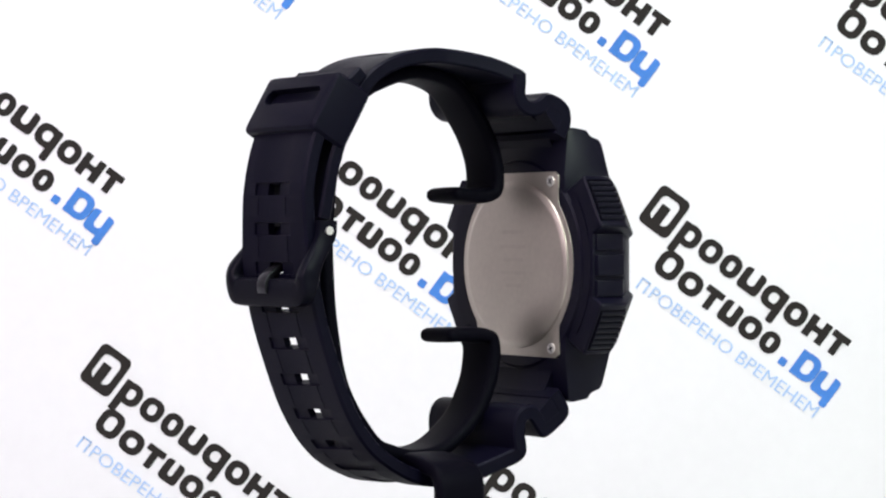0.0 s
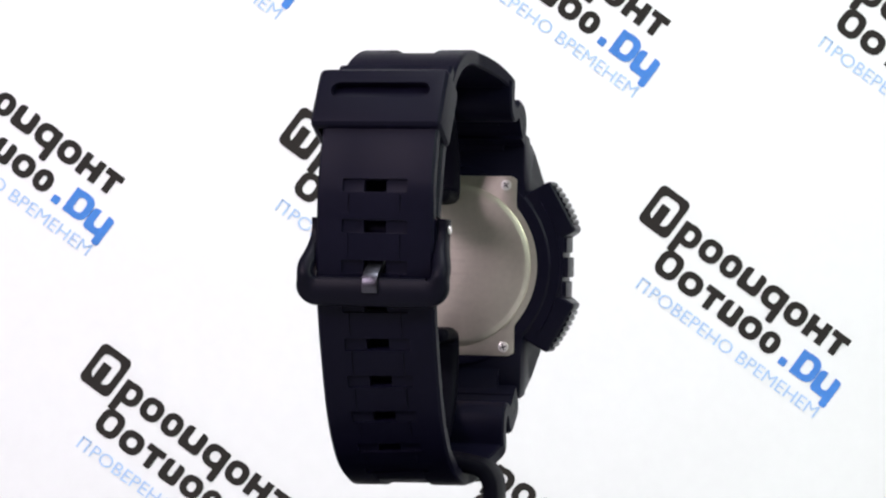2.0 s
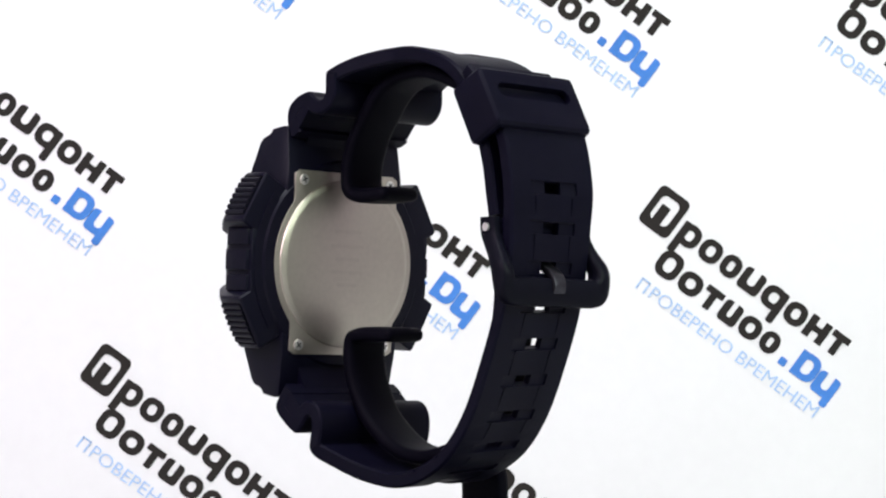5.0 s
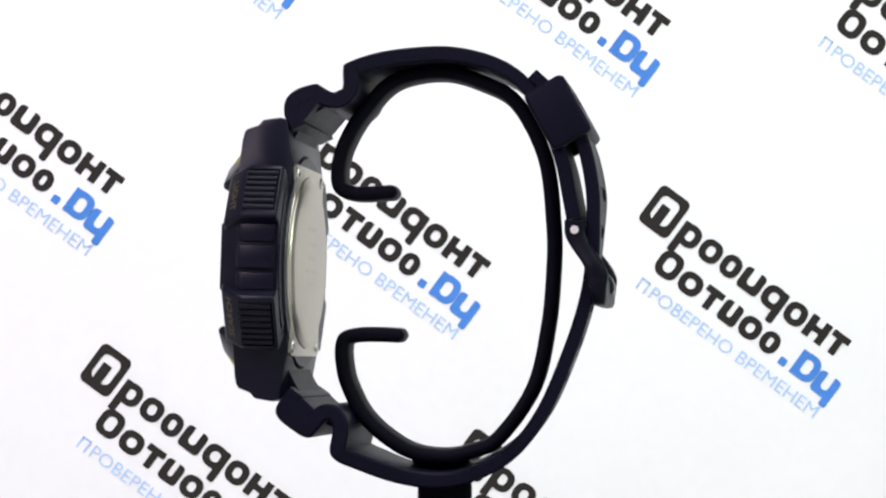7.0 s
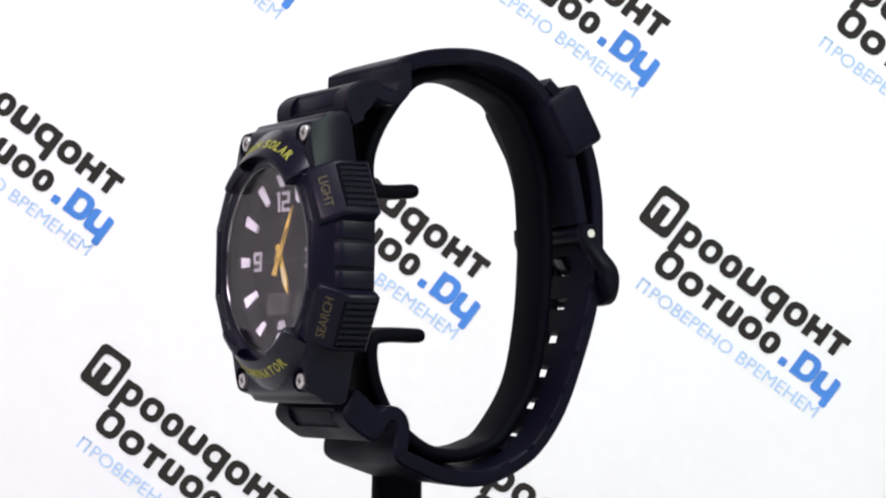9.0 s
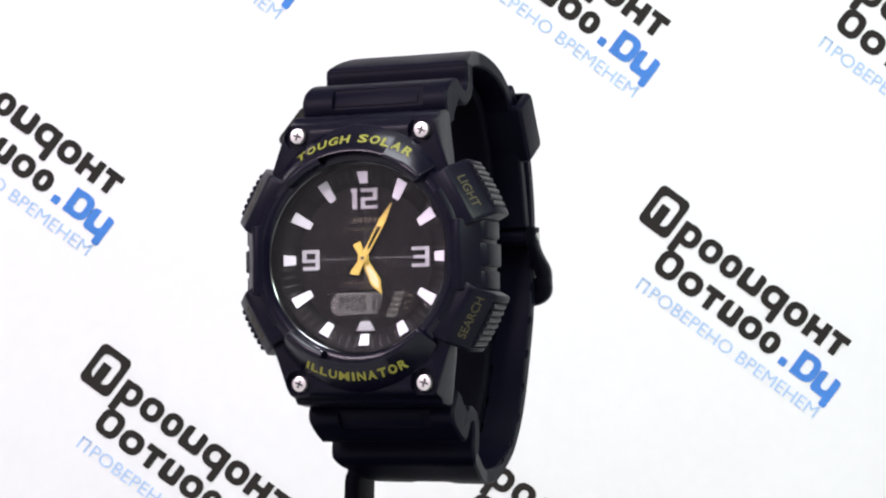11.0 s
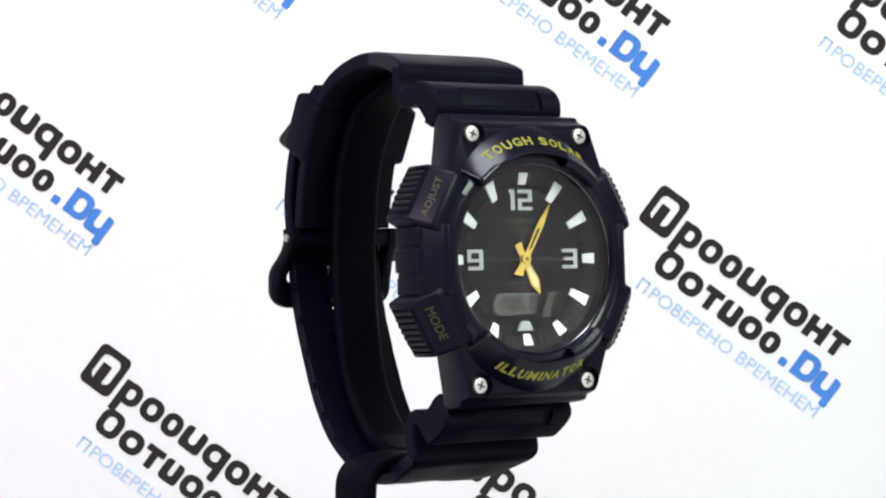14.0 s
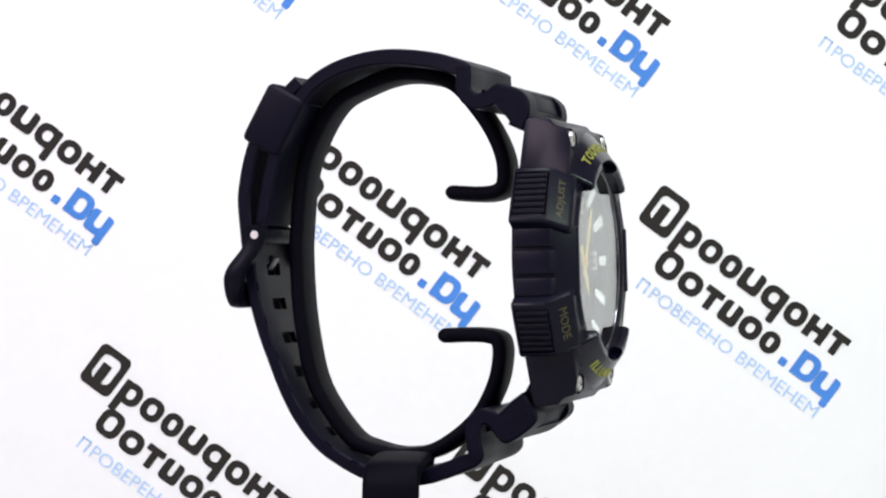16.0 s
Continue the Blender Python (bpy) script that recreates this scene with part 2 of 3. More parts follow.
def backdrop():
    sheet = tagged(part("backdrop", bevelled(box(0, YB + 2, 180, 700, 4, 360), 0.8), PAPER),
                   "white printed backdrop board with slanted dark and blue print", "backdrop", kind="structure")
    c, s = math.cos(radians(SLANT)), math.sin(radians(SLANT))

    def bar(name, u0, u1, v0, v1, mat, o, r=1.0, holes=(), lift=0.0):
        """A flat printed shape; u along the line of print, v upwards, in mm."""
        def rounded(a0, a1, b0, b1, q):
            out = []
            for cx, cy, t0 in ((a1 - q, b1 - q, 0), (a0 + q, b1 - q, 90), (a0 + q, b0 + q, 180), (a1 - q, b0 + q, 270)):
                out += [(cx + q * math.cos(radians(t0 + t)), cy + q * math.sin(radians(t0 + t))) for t in (0, 30, 60, 90)]
            return out
        def at(u, v, d):
            return (o[0] + u * c + v * s, d, o[1] - u * s + v * c)

        bm = extrude(rounded(u0, u1, v0, v1, r), at, YB - 0.25 - lift, YB + 0.5)
        for h in holes:
            q = min(r, 0.45 * min(h[1] - h[0], h[3] - h[2]))
            bm = cut(bm, extrude(rounded(*h, q), at, YB - 1, YB + 1))
        part(name, bm, mat, sheet, smooth=0)

    def block(u, w, low, top, kind, mat, o):
        """One plain block of the heavy print: rounded, some notched or pierced, some with a stub."""
        a, b, m = u, u + w, (low if top - low < 9 else top - 7.5)
        h = (m + top) / 2
        if kind == "bar":
            bar("print_block", a, b, top - 2.2, top, mat, o, 0.3)
            return bar("print_block", a + w * 0.32, b - w * 0.32, low, top - 2.1, mat, o, 0.3, lift=0.02)
        if kind == "stub":
            bar("print_block", a, a + 2.5, low, top - 0.2, mat, o, 0.3, lift=0.02)
        if kind in ("hook", "tail"):
            bar("print_block", b - 2.5, b, low, top - 0.2, mat, o, 0.8, lift=0.02)
        ring = (a + 2.3, b - 2.3, m + 2.0, top - 2.0)
        cup = (a + 2.5, b - 2.5, m + 2.2, top + 1.5)
        holes = {"cup": [cup], "tail": [cup], "both": [(a + 2.5, b - 2.5, h + 1.0, top + 1), (a + 2.5, b - 2.5, low - 1, h - 1.0)]}.get(kind, [ring])
        r = {"both": 0.4, "cup": 1.4, "tail": 1.4}.get(kind, 3.0)
        bar("print_block", a, b, m if kind in ("stub", "hook", "tail") else low, top, mat, o, r, holes)

    def plan(o):
        return lambda u, v, h: (o[0] + u * c + v * s, YB - 0.2 - h, o[1] - u * s + v * c)

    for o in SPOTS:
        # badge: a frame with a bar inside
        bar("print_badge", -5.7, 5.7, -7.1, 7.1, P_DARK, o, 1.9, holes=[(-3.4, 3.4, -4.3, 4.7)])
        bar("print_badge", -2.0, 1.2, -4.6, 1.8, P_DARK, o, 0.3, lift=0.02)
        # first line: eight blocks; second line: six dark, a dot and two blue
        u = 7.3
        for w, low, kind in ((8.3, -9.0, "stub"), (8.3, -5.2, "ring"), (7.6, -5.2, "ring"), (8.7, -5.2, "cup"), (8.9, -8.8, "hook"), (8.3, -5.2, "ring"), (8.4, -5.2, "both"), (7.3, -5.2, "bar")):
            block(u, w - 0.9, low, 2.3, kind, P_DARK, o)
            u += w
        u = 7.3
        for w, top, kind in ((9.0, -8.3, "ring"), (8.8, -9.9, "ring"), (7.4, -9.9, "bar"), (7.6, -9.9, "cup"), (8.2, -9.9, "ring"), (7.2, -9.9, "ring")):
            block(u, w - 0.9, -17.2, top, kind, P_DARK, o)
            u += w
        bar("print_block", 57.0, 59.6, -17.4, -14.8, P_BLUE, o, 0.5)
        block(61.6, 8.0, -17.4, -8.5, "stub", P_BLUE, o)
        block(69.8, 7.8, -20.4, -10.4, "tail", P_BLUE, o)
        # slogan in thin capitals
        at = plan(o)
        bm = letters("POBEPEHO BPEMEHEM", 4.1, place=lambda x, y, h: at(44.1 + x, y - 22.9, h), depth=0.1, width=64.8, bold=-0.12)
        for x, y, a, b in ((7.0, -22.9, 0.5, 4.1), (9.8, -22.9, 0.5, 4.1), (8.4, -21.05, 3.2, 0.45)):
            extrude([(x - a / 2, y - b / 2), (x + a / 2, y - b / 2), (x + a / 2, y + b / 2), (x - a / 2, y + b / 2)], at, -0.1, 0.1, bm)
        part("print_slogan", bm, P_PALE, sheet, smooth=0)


# ---- the stand ----
CUFF_W, CUFF_T = 4.85, 2.8


def stand():
    st = tagged(new("watch_stand"), "glossy black bent-strip display stand with an open cuff", "display stand")
    cl = smooth_line([(-3.1, -12.4), (-8.0, -12.2), (-12.2, -12.3), (-14.9, -13.1), (-16.0, -15.0), (-16.1, -18.4), (-14.9, -23.6), (-11.0, -30.3), (-3.7, -35.8),
                      (3.5, -37.3), (9.8, -36.2), (15.0, -33.5), (21.7, -23.9), (24.5, -12.4), (25.5, -1.8), (25.5, 6.5), (23.9, 19.2), (18.5, 29.8),
                      (11.8, 34.0), (3.4, 36.2), (-6.0, 34.3), (-12.2, 28.0), (-15.8, 21.8), (-17.0, 16.6), (-16.2, 12.6), (-12.4, 11.0), (-4.5, 11.3)], 6)
    total = sum((b - a).length for a, b in zip(cl, cl[1:]))
    steps = [0.02, 0.15, 0.4, 0.75, 1.2]
    cl = [along(cl, d)[0] for d in steps] + cl[2:-2] + [along(cl, total - d)[0] for d in steps[::-1]]

    def sec(f, s):
        d = min(1.0, min(f, 1 - f) * total / 1.3 + 0.02)
        end = math.sqrt(1 - (1 - d) ** 2)
        w, h = CUFF_W - 1.3 + 1.3 * end, CUFF_T * end / 2
        out = []
        for k in range(16):
            a = 2 * math.pi * k / 16
            ca, sa = math.cos(a), math.sin(a)
            out.append((1.25 + w * math.copysign(abs(ca) ** 0.35, ca), CUFF_T / 2 + h * math.copysign(abs(sa) ** 0.6, sa)))
        return out
    part("cuff", ribbon(cl, sec, flip=-1), GLOSS, st, smooth=50)
    # arm from the cuff's foot: sideways, round a bend and down
    arm = smooth_line([(-2, -36.4), (-5.5, -36.6), (-9.5, -37.3), (-12.0, -38.1), (-13.3, -39.8), (-13.7, -42.5), (-13.7, -52), (-13.7, -66), (-13.7, -77.2)], 6)
    bm = bmesh.new()
    rings = []
    for i, p in enumerate(arm):
        d = (arm[min(i + 1, len(arm) - 1)] - arm[max(i - 1, 0)]).normalized()
        nrm = Vector((d.y, -d.x))
        ring = []
        for k in range(16):
            a = 2 * math.pi * k / 16
            ca, sa = math.cos(a), math.sin(a)
            w = 5.2 * math.copysign(abs(ca) ** 0.3, ca)
            h = 1.5 * math.copysign(abs(sa) ** 0.5, sa)
            ring.append(bm.verts.new((p.x + nrm.x * h, 2.65 + w, p.y + nrm.y * h)))
        rings.append(ring)
    for p, q in zip(rings, rings[1:]):
        for j in range(16):
            bm.faces.new((p[j], p[(j + 1) % 16], q[(j + 1) % 16], q[j]))
    bm.faces.new(rings[0])
    bm.faces.new(rings[-1][::-1])
    part("arm", bm, GLOSS, st, smooth=50)
    poly = [(60 * math.cos(radians(5 * i)), 60 * math.sin(radians(5 * i))) for i in range(72)]
    part("base_plate", bevelled(extrude(poly, lambda a, b, d: (a, b, d), -76 - 9.2, -76 - 9.2 + 8), 1.0), GLOSS, st, smooth=40)
    return st


# ---- the watch ----
HX = 0.7            # the watch's middle plane beside the turning axis
LEAN = -1.7          # degrees
YD = -29.0           # dial surface


def watch():
    w = tagged(new("wristwatch"), "black resin sports wristwatch with yellow hands, strap buckled round a stand", "wristwatch")
    case(w)
    bezel(w)
    back(w)
    dial(w)
    straps(w)
    for o in w.children:
        rear = o.name.split(".")[0] in ("upper_strap", "lower_strap", "keeper", "buckle")
        if not rear:
            # the head leans a little, its lower end forward
            o.rotation_euler = (radians(LEAN), 0, 0)
            o.location = (HX * MM, -28 * MM * (1 - math.cos(radians(LEAN))), 28 * MM * math.sin(radians(LEAN)))
    return w


def case(w):
    # barrel and the two lug blocks
    body = lathe([(16.9, -22.2), (19.4, -22.2), (20.3, -23.2), (20.6, -31.2), (19.9, -32.9), (16.9, -32.9)], 96)
    part("case", body, RESIN, w)
    for sg in (1, -1):
        prof = [(-22.2, 11.0), (-31.9, 11.0), (-31.9, 22.6), (-31.2, 23.6), (-29.0, 24.3), (-28.3, 25.3), (-24.8, 25.8), (-23.6, 25.2), (-22.4, 17.0)]
        bm = extrude([(a, b * sg) for a, b in prof], side, -13.9, 13.9)
        for v in bm.verts:
            v.co.x *= 1 + (0.31 if v.co.y < -26 else 0.05) * max(0.0, (22.6 - abs(v.co.z)) / 11.6)
        bevelled(bm, 0.5, 2, 20)
        wells = [disc(2.5, -33, -30.9, x, 21.65 * sg, 28) for x in (-11.7, 11.7)] + [disc(17.0, -34, -20, steps=64)]
        part("lug", cut(bm, *wells), RESIN, w)
        for x in (-11.7, 11.7):
            sc = part("screw", bevelled(disc(1.36, -31.85, -30.7, x, 21.65 * sg, 28), 0.25), SCREW, w, "bright steel cross-head screw")
            turn = pose(0, 0, 0, 0, 20 + 31 * x * sg, 0)
            # no slot is cut: dark bars on the head give the slot's shade
            part("slot_shade", box(x, -31.84, 21.65 * sg, 1.5, 0.12, 0.32, turn), SLOT, sc, smooth=0)
            part("slot_shade", box(x, -31.83, 21.65 * sg, 0.32, 0.12, 1.5, turn), SLOT, sc, smooth=0)
    # button guards at the four corners, with their buttons and words
    for phi, word, span in ((29, "LIGHT", 6.0), (-29, "SEARCH", 7.6), (151, "ADJUST", 7.6), (209, "MODE", 6.2)):
        up = 1 if phi in (29, 209) else -1
        t0, t1 = (-5.7, 5.3) if up > 0 else (-5.3, 5.7)
        at = turned(phi)
        prof = [(17.2, -32.8), (18.4, -33.2), (21.5, -33.2), (24.4, -29.8), (24.95, -28.6), (24.95, -22.8), (17.2, -22.8)]
        k0, k1, teeth = (t0 + 1.5, t1 - 1.2, 7) if up > 0 else (t0 + 1.2, t1 - 1.5, 7)
        bm = bevelled(extrude(prof, lambda r, y, t: at(r, t, y), t0, t1), 0.75, 3)
        well = extrude([(22.9, k0 - 0.2), (27.0, k0 - 0.2), (27.0, k1 + 0.2), (22.9, k1 + 0.2)], at, -29.4, -23.3)
        g = part("button_guard", cut(bm, well), RESIN, w)
        zig = [(22.8, k0)]
        for i in range(teeth):
            a, b = k0 + (k1 - k0) * i / teeth, k0 + (k1 - k0) * (i + 1) / teeth
            f = (a + b - k0 - k1) / (k1 - k0)
            r = 25.4 - 0.3 * f * f
            zig += [(r - 0.42, a + 0.03), (r - 0.1, a + 0.22), (r, a + 0.42), (r, b - 0.42), (r - 0.1, b - 0.22), (r - 0.42, b - 0.03)]
        zig += [(22.8, k1)]
        part("push_button", extrude(zig, at, -29.2, -23.6), BUTTON, w, "ribbed dark grey push button", smooth=20)
        # word along the slope of the guard
        ca, sa = math.cos(math.atan2(3.4, 2.9)), math.sin(math.atan2(3.4, 2.9))
        upper = 1 if phi in (29, 151) else -1

        def lay(x, y, h, upper=upper, at=at):
            x, o = x + 0.4 * upper * up, y * upper
            return at(22.95 + o * ca + h * sa, -x * upper, -31.53 + o * sa - h * ca)
        mesh = letters(word, 1.6, place=lay, depth=0.06, width=span)
        part("button_word", mesh, OLIVE, g, "olive printed word", smooth=0)
    # side blocks between the guards, with grip ribs
    for phi in (0, 180):
        at = turned(phi)
        prof = [(17.2, -33.4), (18.6, -34.1), (19.4, -33.9), (21.8, -30.6), (22.1, -29.6), (22.1, -22.8), (17.2, -22.6)]
        bm = extrude(prof, lambda r, y, t: at(r, t, y), -6.0, 6.0)
        blk = part("side_block", bevelled(bm, 0.6), RESIN, w)
        for t, half, out in ((-4.3, 1.5, 22.7), (0.0, 1.95, 23.0), (4.3, 1.5, 22.7)):
            rib = [(18.6, -32.4), (21.3, -31.0), (out - 0.2, -29.8), (out, -29.0), (out, -23.4), (18.6, -23.2)]
            part("grip_rib", bevelled(extrude(rib, lambda r, y, d: at(r, d, y), t - half, t + half), 0.22), RESIN, blk)
        shoulder = lathe([(17.2, -22.6), (17.2, -33.2), (18.5, -33.7), (19.4, -33.3), (21.5, -30.4), (21.6, -22.6)], 24, 90 - phi - 36, 90 - phi + 36)
        part("case_shoulder", shoulder, RESIN, w)


def arc_width(a):
    """How far the arc's slope reaches outwards, a degrees from its middle."""
    return 1 - 0.42 * min(1, abs(a) / 44) ** 2


def bezel(w):
    ring = lathe([(16.7, -31.0), (16.7, -33.2), (17.3, -33.6), (18.4, -33.6), (19.6, -32.9), (19.8, -31.0)], 120)
    bz = part("bezel", ring, POLISHED, w)
    for mid, word, size, spread in ((0, "TOUGH SOLAR", 1.9, 65.0), (180, "ILLUMINATOR", 1.85, 55.5)):
        prof = [(16.9, -31.0), (16.9, -34.9), (17.5, -35.6), (18.5, -35.5), (22.9, -32.0), (23.4, -31.2), (23.0, -29.5), (18, -29.5)]
        arc = lathe(prof, 48, mid - 44, mid + 44)
        for v in arc.verts:
            r = math.hypot(v.co.x, v.co.z)
            if r > 18.5:
                a = (math.degrees(math.atan2(v.co.x, v.co.z)) - mid + 180) % 360 - 180
                f = (18.5 + (r - 18.5) * arc_width(a)) / r
                v.co.x, v.co.z = v.co.x * f, v.co.z * f
        notch = lathe([(16.0, -32.6), (16.0, -36), (18.2, -36), (18.2, -32.6)], 20, mid - 19.5, mid + 19.5)
        a = part("bezel_arc", cut(bevelled(arc, 0.45, 3, 40), notch), POLISHED, bz)
        bm = bmesh.new()
        widths = {"I": 0.55, " ": 0.55, "M": 1.2, "L": 0.9}
        total = sum(widths.get(ch, 1.0) for ch in word)
        pos = 0.0
        for ch in word:
            wd = widths.get(ch, 1.0)
            f = (pos + wd / 2) / total - 0.5
            pos += wd
            if ch == " ":
                continue
            sg = 1 if mid == 0 else -1
            phi = radians(mid + sg * f * spread)

            def lay(x, y, h, phi=phi, sg=sg, f=f):
                x = x + (0.0 if sg > 0 else 0.16) * y
                p = phi + sg * x / 20.2
                k = arc_width(math.degrees(p) - mid)
                tilt = math.atan2(3.5, 4.4 * k)
                r = 20.45 - 0.5 * (1 - k) + y * sg * math.cos(tilt)
                yy = -35.5 + (r - 18.5) / k * 3.5 / 4.4
                r, yy = r + (h + 0.03) * math.sin(tilt), yy - (h + 0.03) * math.cos(tilt)
                return (r * math.sin(p), yy, r * math.cos(p))
            letters(ch, size, bm=bm, place=lay, depth=0.05, bold=0.3, width=(wd - (0.2 if ch != "I" else 0.3)) / total * radians(spread) * 20.2)
        part("bezel_word", bm, YELLOW, bz, "yellow-green printed word", smooth=0)


def back(w):
    poly = []
    for i in range(96):
        a = 2 * math.pi * i / 96
        x, z = math.cos(a), math.sin(a)
        r = 17.2
        # square ears round the screws
        e = min(12.9 / max(abs(x), 1e-6), 17.5 / max(abs(z), 1e-6))
        poly.append((x * max(r, e) if abs(z) * max(r, e) <= 17.51 else x * e, z * max(r, e) if abs(z) * max(r, e) <= 17.51 else z * e))
    plate = part("case_back", bevelled(extrude(poly, front, -23.2, -22.0), 0.25), STEEL, w, "brushed stainless steel case back")
    dome = lathe([(0.02, -22.2), (16.1, -22.2), (15.9, -21.75), (15.2, -21.4), (14.6, -21.25), (0.02, -21.2)], 96)
    part("back_dome", dome, STEEL, plate)
    for x in (-10.8, 10.8):
        for z in (-15.7, 15.7):
            sc = part("back_screw", bevelled(disc(1.05, -22.2, -21.7, x, z, 24), 0.15), SCREW, plate)
            # dark bars again for the shade of uncut slots
            for turn in (30 + x * z, 120 + x * z):
                part("back_slot_shade", box(x, -21.7, z, 1.3, 0.06, 0.26, pose(0, 0, 0, 0, turn, 0)), SLOT, plate, smooth=0)
    for i, (z, half) in enumerate(((6.2, 3.4), (3.4, 4.2), (0.9, 3.0), (-1.6, 3.8), (-4.0, 2.4))):
        part("engraving", box(0.0, -21.2, z, 2 * half, 0.03, 0.7), ENGRAVE, plate, smooth=0)


def dial(w):
    face = part("dial", disc(16.6, YD, YD + 0.8, steps=96), DIAL, w, "dark grey-brown dial under glass")
    part("chapter_ring", lathe([(12.7, YD - 0.02), (12.9, YD - 0.2), (16.7, YD - 1.5), (16.7, YD - 0.01)], 96), RINGM, face)
    part("rim", lathe([(16.2, YD - 1.2), (16.5, -32.15), (16.85, -32.15), (16.85, YD - 1.2)], 96), RINGM, face)
    y0, y1 = YD - 0.42, YD - 0.1

    def strip(name, mat, a, r0, r1, w0, w1, ya=y0, yb=y1):
        c, s = math.cos(radians(a)), math.sin(radians(a))
        poly = [(-w0 / 2, r0), (w0 / 2, r0), (w1 / 2, r1), (-w1 / 2, r1)]
        bm = extrude([(x * c + z * s, -x * s + z * c) for x, z in poly], front, ya, yb)
        # markers lie on the slope of the ring
        for v in bm.verts:
            v.co.y -= 0.34 * max(0.0, math.hypot(v.co.x, v.co.z) - 12.9)
        return part(name, bm, mat, face, smooth=0)
    for h in range(12):
        if h in (0, 3, 6, 9):
            strip("hour_marker", WHITE, 30 * h, 13.1, 15.1, 1.5, 1.95)
        elif h in (5, 7):
            strip("hour_marker", WHITE, 30 * h, 12.9, 15.2, 1.3, 2.0)
        else:
            strip("hour_marker", WHITE, 30 * h, 11.7, 15.2, 1.3, 2.0)
    for m in range(60):
        if m % 5:
            strip("minute_tick", DIM, 6 * m, 13.7, 15.7, 0.26, 0.26, YD - 0.26, YD - 0.1)
    # numerals and print
    def figure(x, strokes):
        """A squared numeral of upright and level strokes: (x, z, width, height)."""
        bm = bmesh.new()
        for i, (a, b, sx, sz) in enumerate(strokes):
            box(x + a, YD - 0.12 - 0.004 * i, b, sx, 0.12, sz, bm=bm)
        part("numeral", bm, GREY, face, smooth=0)
    figure(-1.95, [(0.1, 10.4, 0.85, 3.6), (-0.35, 11.9, 0.7, 0.6)])
    figure(0.85, [(0, 11.9, 3.1, 0.6), (0, 10.35, 3.1, 0.55), (0, 8.9, 3.1, 0.6), (1.15, 11.1, 0.8, 1.9), (-1.15, 9.6, 0.8, 1.9)])
    figure(-10.3, [(0, 1.45, 3.3, 0.6), (0, -0.15, 3.3, 0.55), (0, -1.5, 3.0, 0.6), (1.25, 0.0, 0.8, 3.2), (-1.25, 0.7, 0.8, 1.9)])
    figure(10.4, [(0, 1.45, 3.3, 0.6), (0.15, 0.0, 2.6, 0.55), (0, -1.45, 3.3, 0.6), (1.25, 0.0, 0.8, 3.3)])
    part("cross_line", box(0.4, YD - 0.03, 0, 17.6, 0.04, 0.12), CROSS, face, smooth=0)
    for z, tall in ((8.1, 0.8), (3.4, 2.6), (-2.6, 2.4), (-10.45, 0.7)):
        part("cross_line", box(0, YD - 0.03, z, 0.13, 0.04, tall), CROSS, face, smooth=0)
    for i in range(5):
        part("print_bar", box(-1.95 + 1.0 * i, YD - 0.03, 6.7, 0.72, 0.04, 0.85), BROWN, face, smooth=0)
    part("dial_word", letters("5 ALARMS", 0.72, place=lambda x, y, h: (x - 0.35, YD - 0.04 - h, y + 5.2), depth=0.02, width=7.6, bold=0.2), BROWN, face, smooth=0)
    for x, z, a in ((-2.7, -4.2, 2.6), (0.0, -4.2, 2.0), (2.4, -4.2, 2.2), (0.2, -5.1, 2.6)):
        part("print_bar", box(x, YD - 0.03, z, a, 0.04, 0.34), BROWN, face, smooth=0)
    strip("six_marker", GREY, 180, 10.9, 12.5, 1.7, 3.4, YD - 0.3, YD - 0.02)
    # display
    lcd = [(-6.6, -7.5), (-5.5, -5.9), (3.4, -5.9), (2.2, -9.6), (-5.5, -9.8), (-6.6, -8.8)]
    glassy = part("display", extrude(lcd, front, YD - 0.06, YD - 0.01), LCDM, face, "grey liquid-crystal display with dark digits", smooth=0)
    seg = {"0": "abcdef", "1": "bc", "7": "abcf", "5": "acdfg"}
    for ch, x, z, hgt in (("1", -5.35, -7.8, 2.3), ("7", -3.9, -7.8, 2.3), ("0", -2.05, -7.8, 2.3), ("5", -0.6, -7.8, 2.3), ("1", 0.95, -7.8, 2.3), ("0", 2.15, -7.8, 2.3)):
        a, b, t = hgt * 0.2, hgt / 2, 0.48
        spots = {"a": (0, b, 1), "d": (0, -b, 1), "g": (0, 0, 1), "b": (a, b / 2, 0), "c": (a, -b / 2, 0), "f": (-a, b / 2, 0), "e": (-a, -b / 2, 0)}
        bm = bmesh.new()
        for k in seg[ch]:
            sx, sz, flat = spots[k]
            box(x + sx + 0.08 * sz, YD - 0.075, z + sz, (2 * a if flat else t), 0.03, (t if flat else b * 0.92), bm=bm)
        part("digit", bm, INK, face, smooth=0)
    for dz in (0.55, -0.55):
        part("colon_dot", box(-2.95, YD - 0.075, -7.8 + dz, 0.34, 0.03, 0.34), INK, face, smooth=0)
    for i in range(5):
        z, x = -6.2 - 0.93 * i, 6.4 - 0.4 * i
        poly = [(x - 0.85, z + 0.33), (x + 1.0, z + 0.33), (x + 0.8, z - 0.33), (x - 1.05, z - 0.33)]
        part("gauge_bar", extrude(poly, front, YD - 0.05, YD - 0.01), GAUGE, face, smooth=0)
    for i in range(3):
        part("print_bar", box(8.3 - 0.35 * i, YD - 0.03, -6.6 - 1.1 * i, 1.1, 0.04, 0.3), BROWN, face, smooth=0)
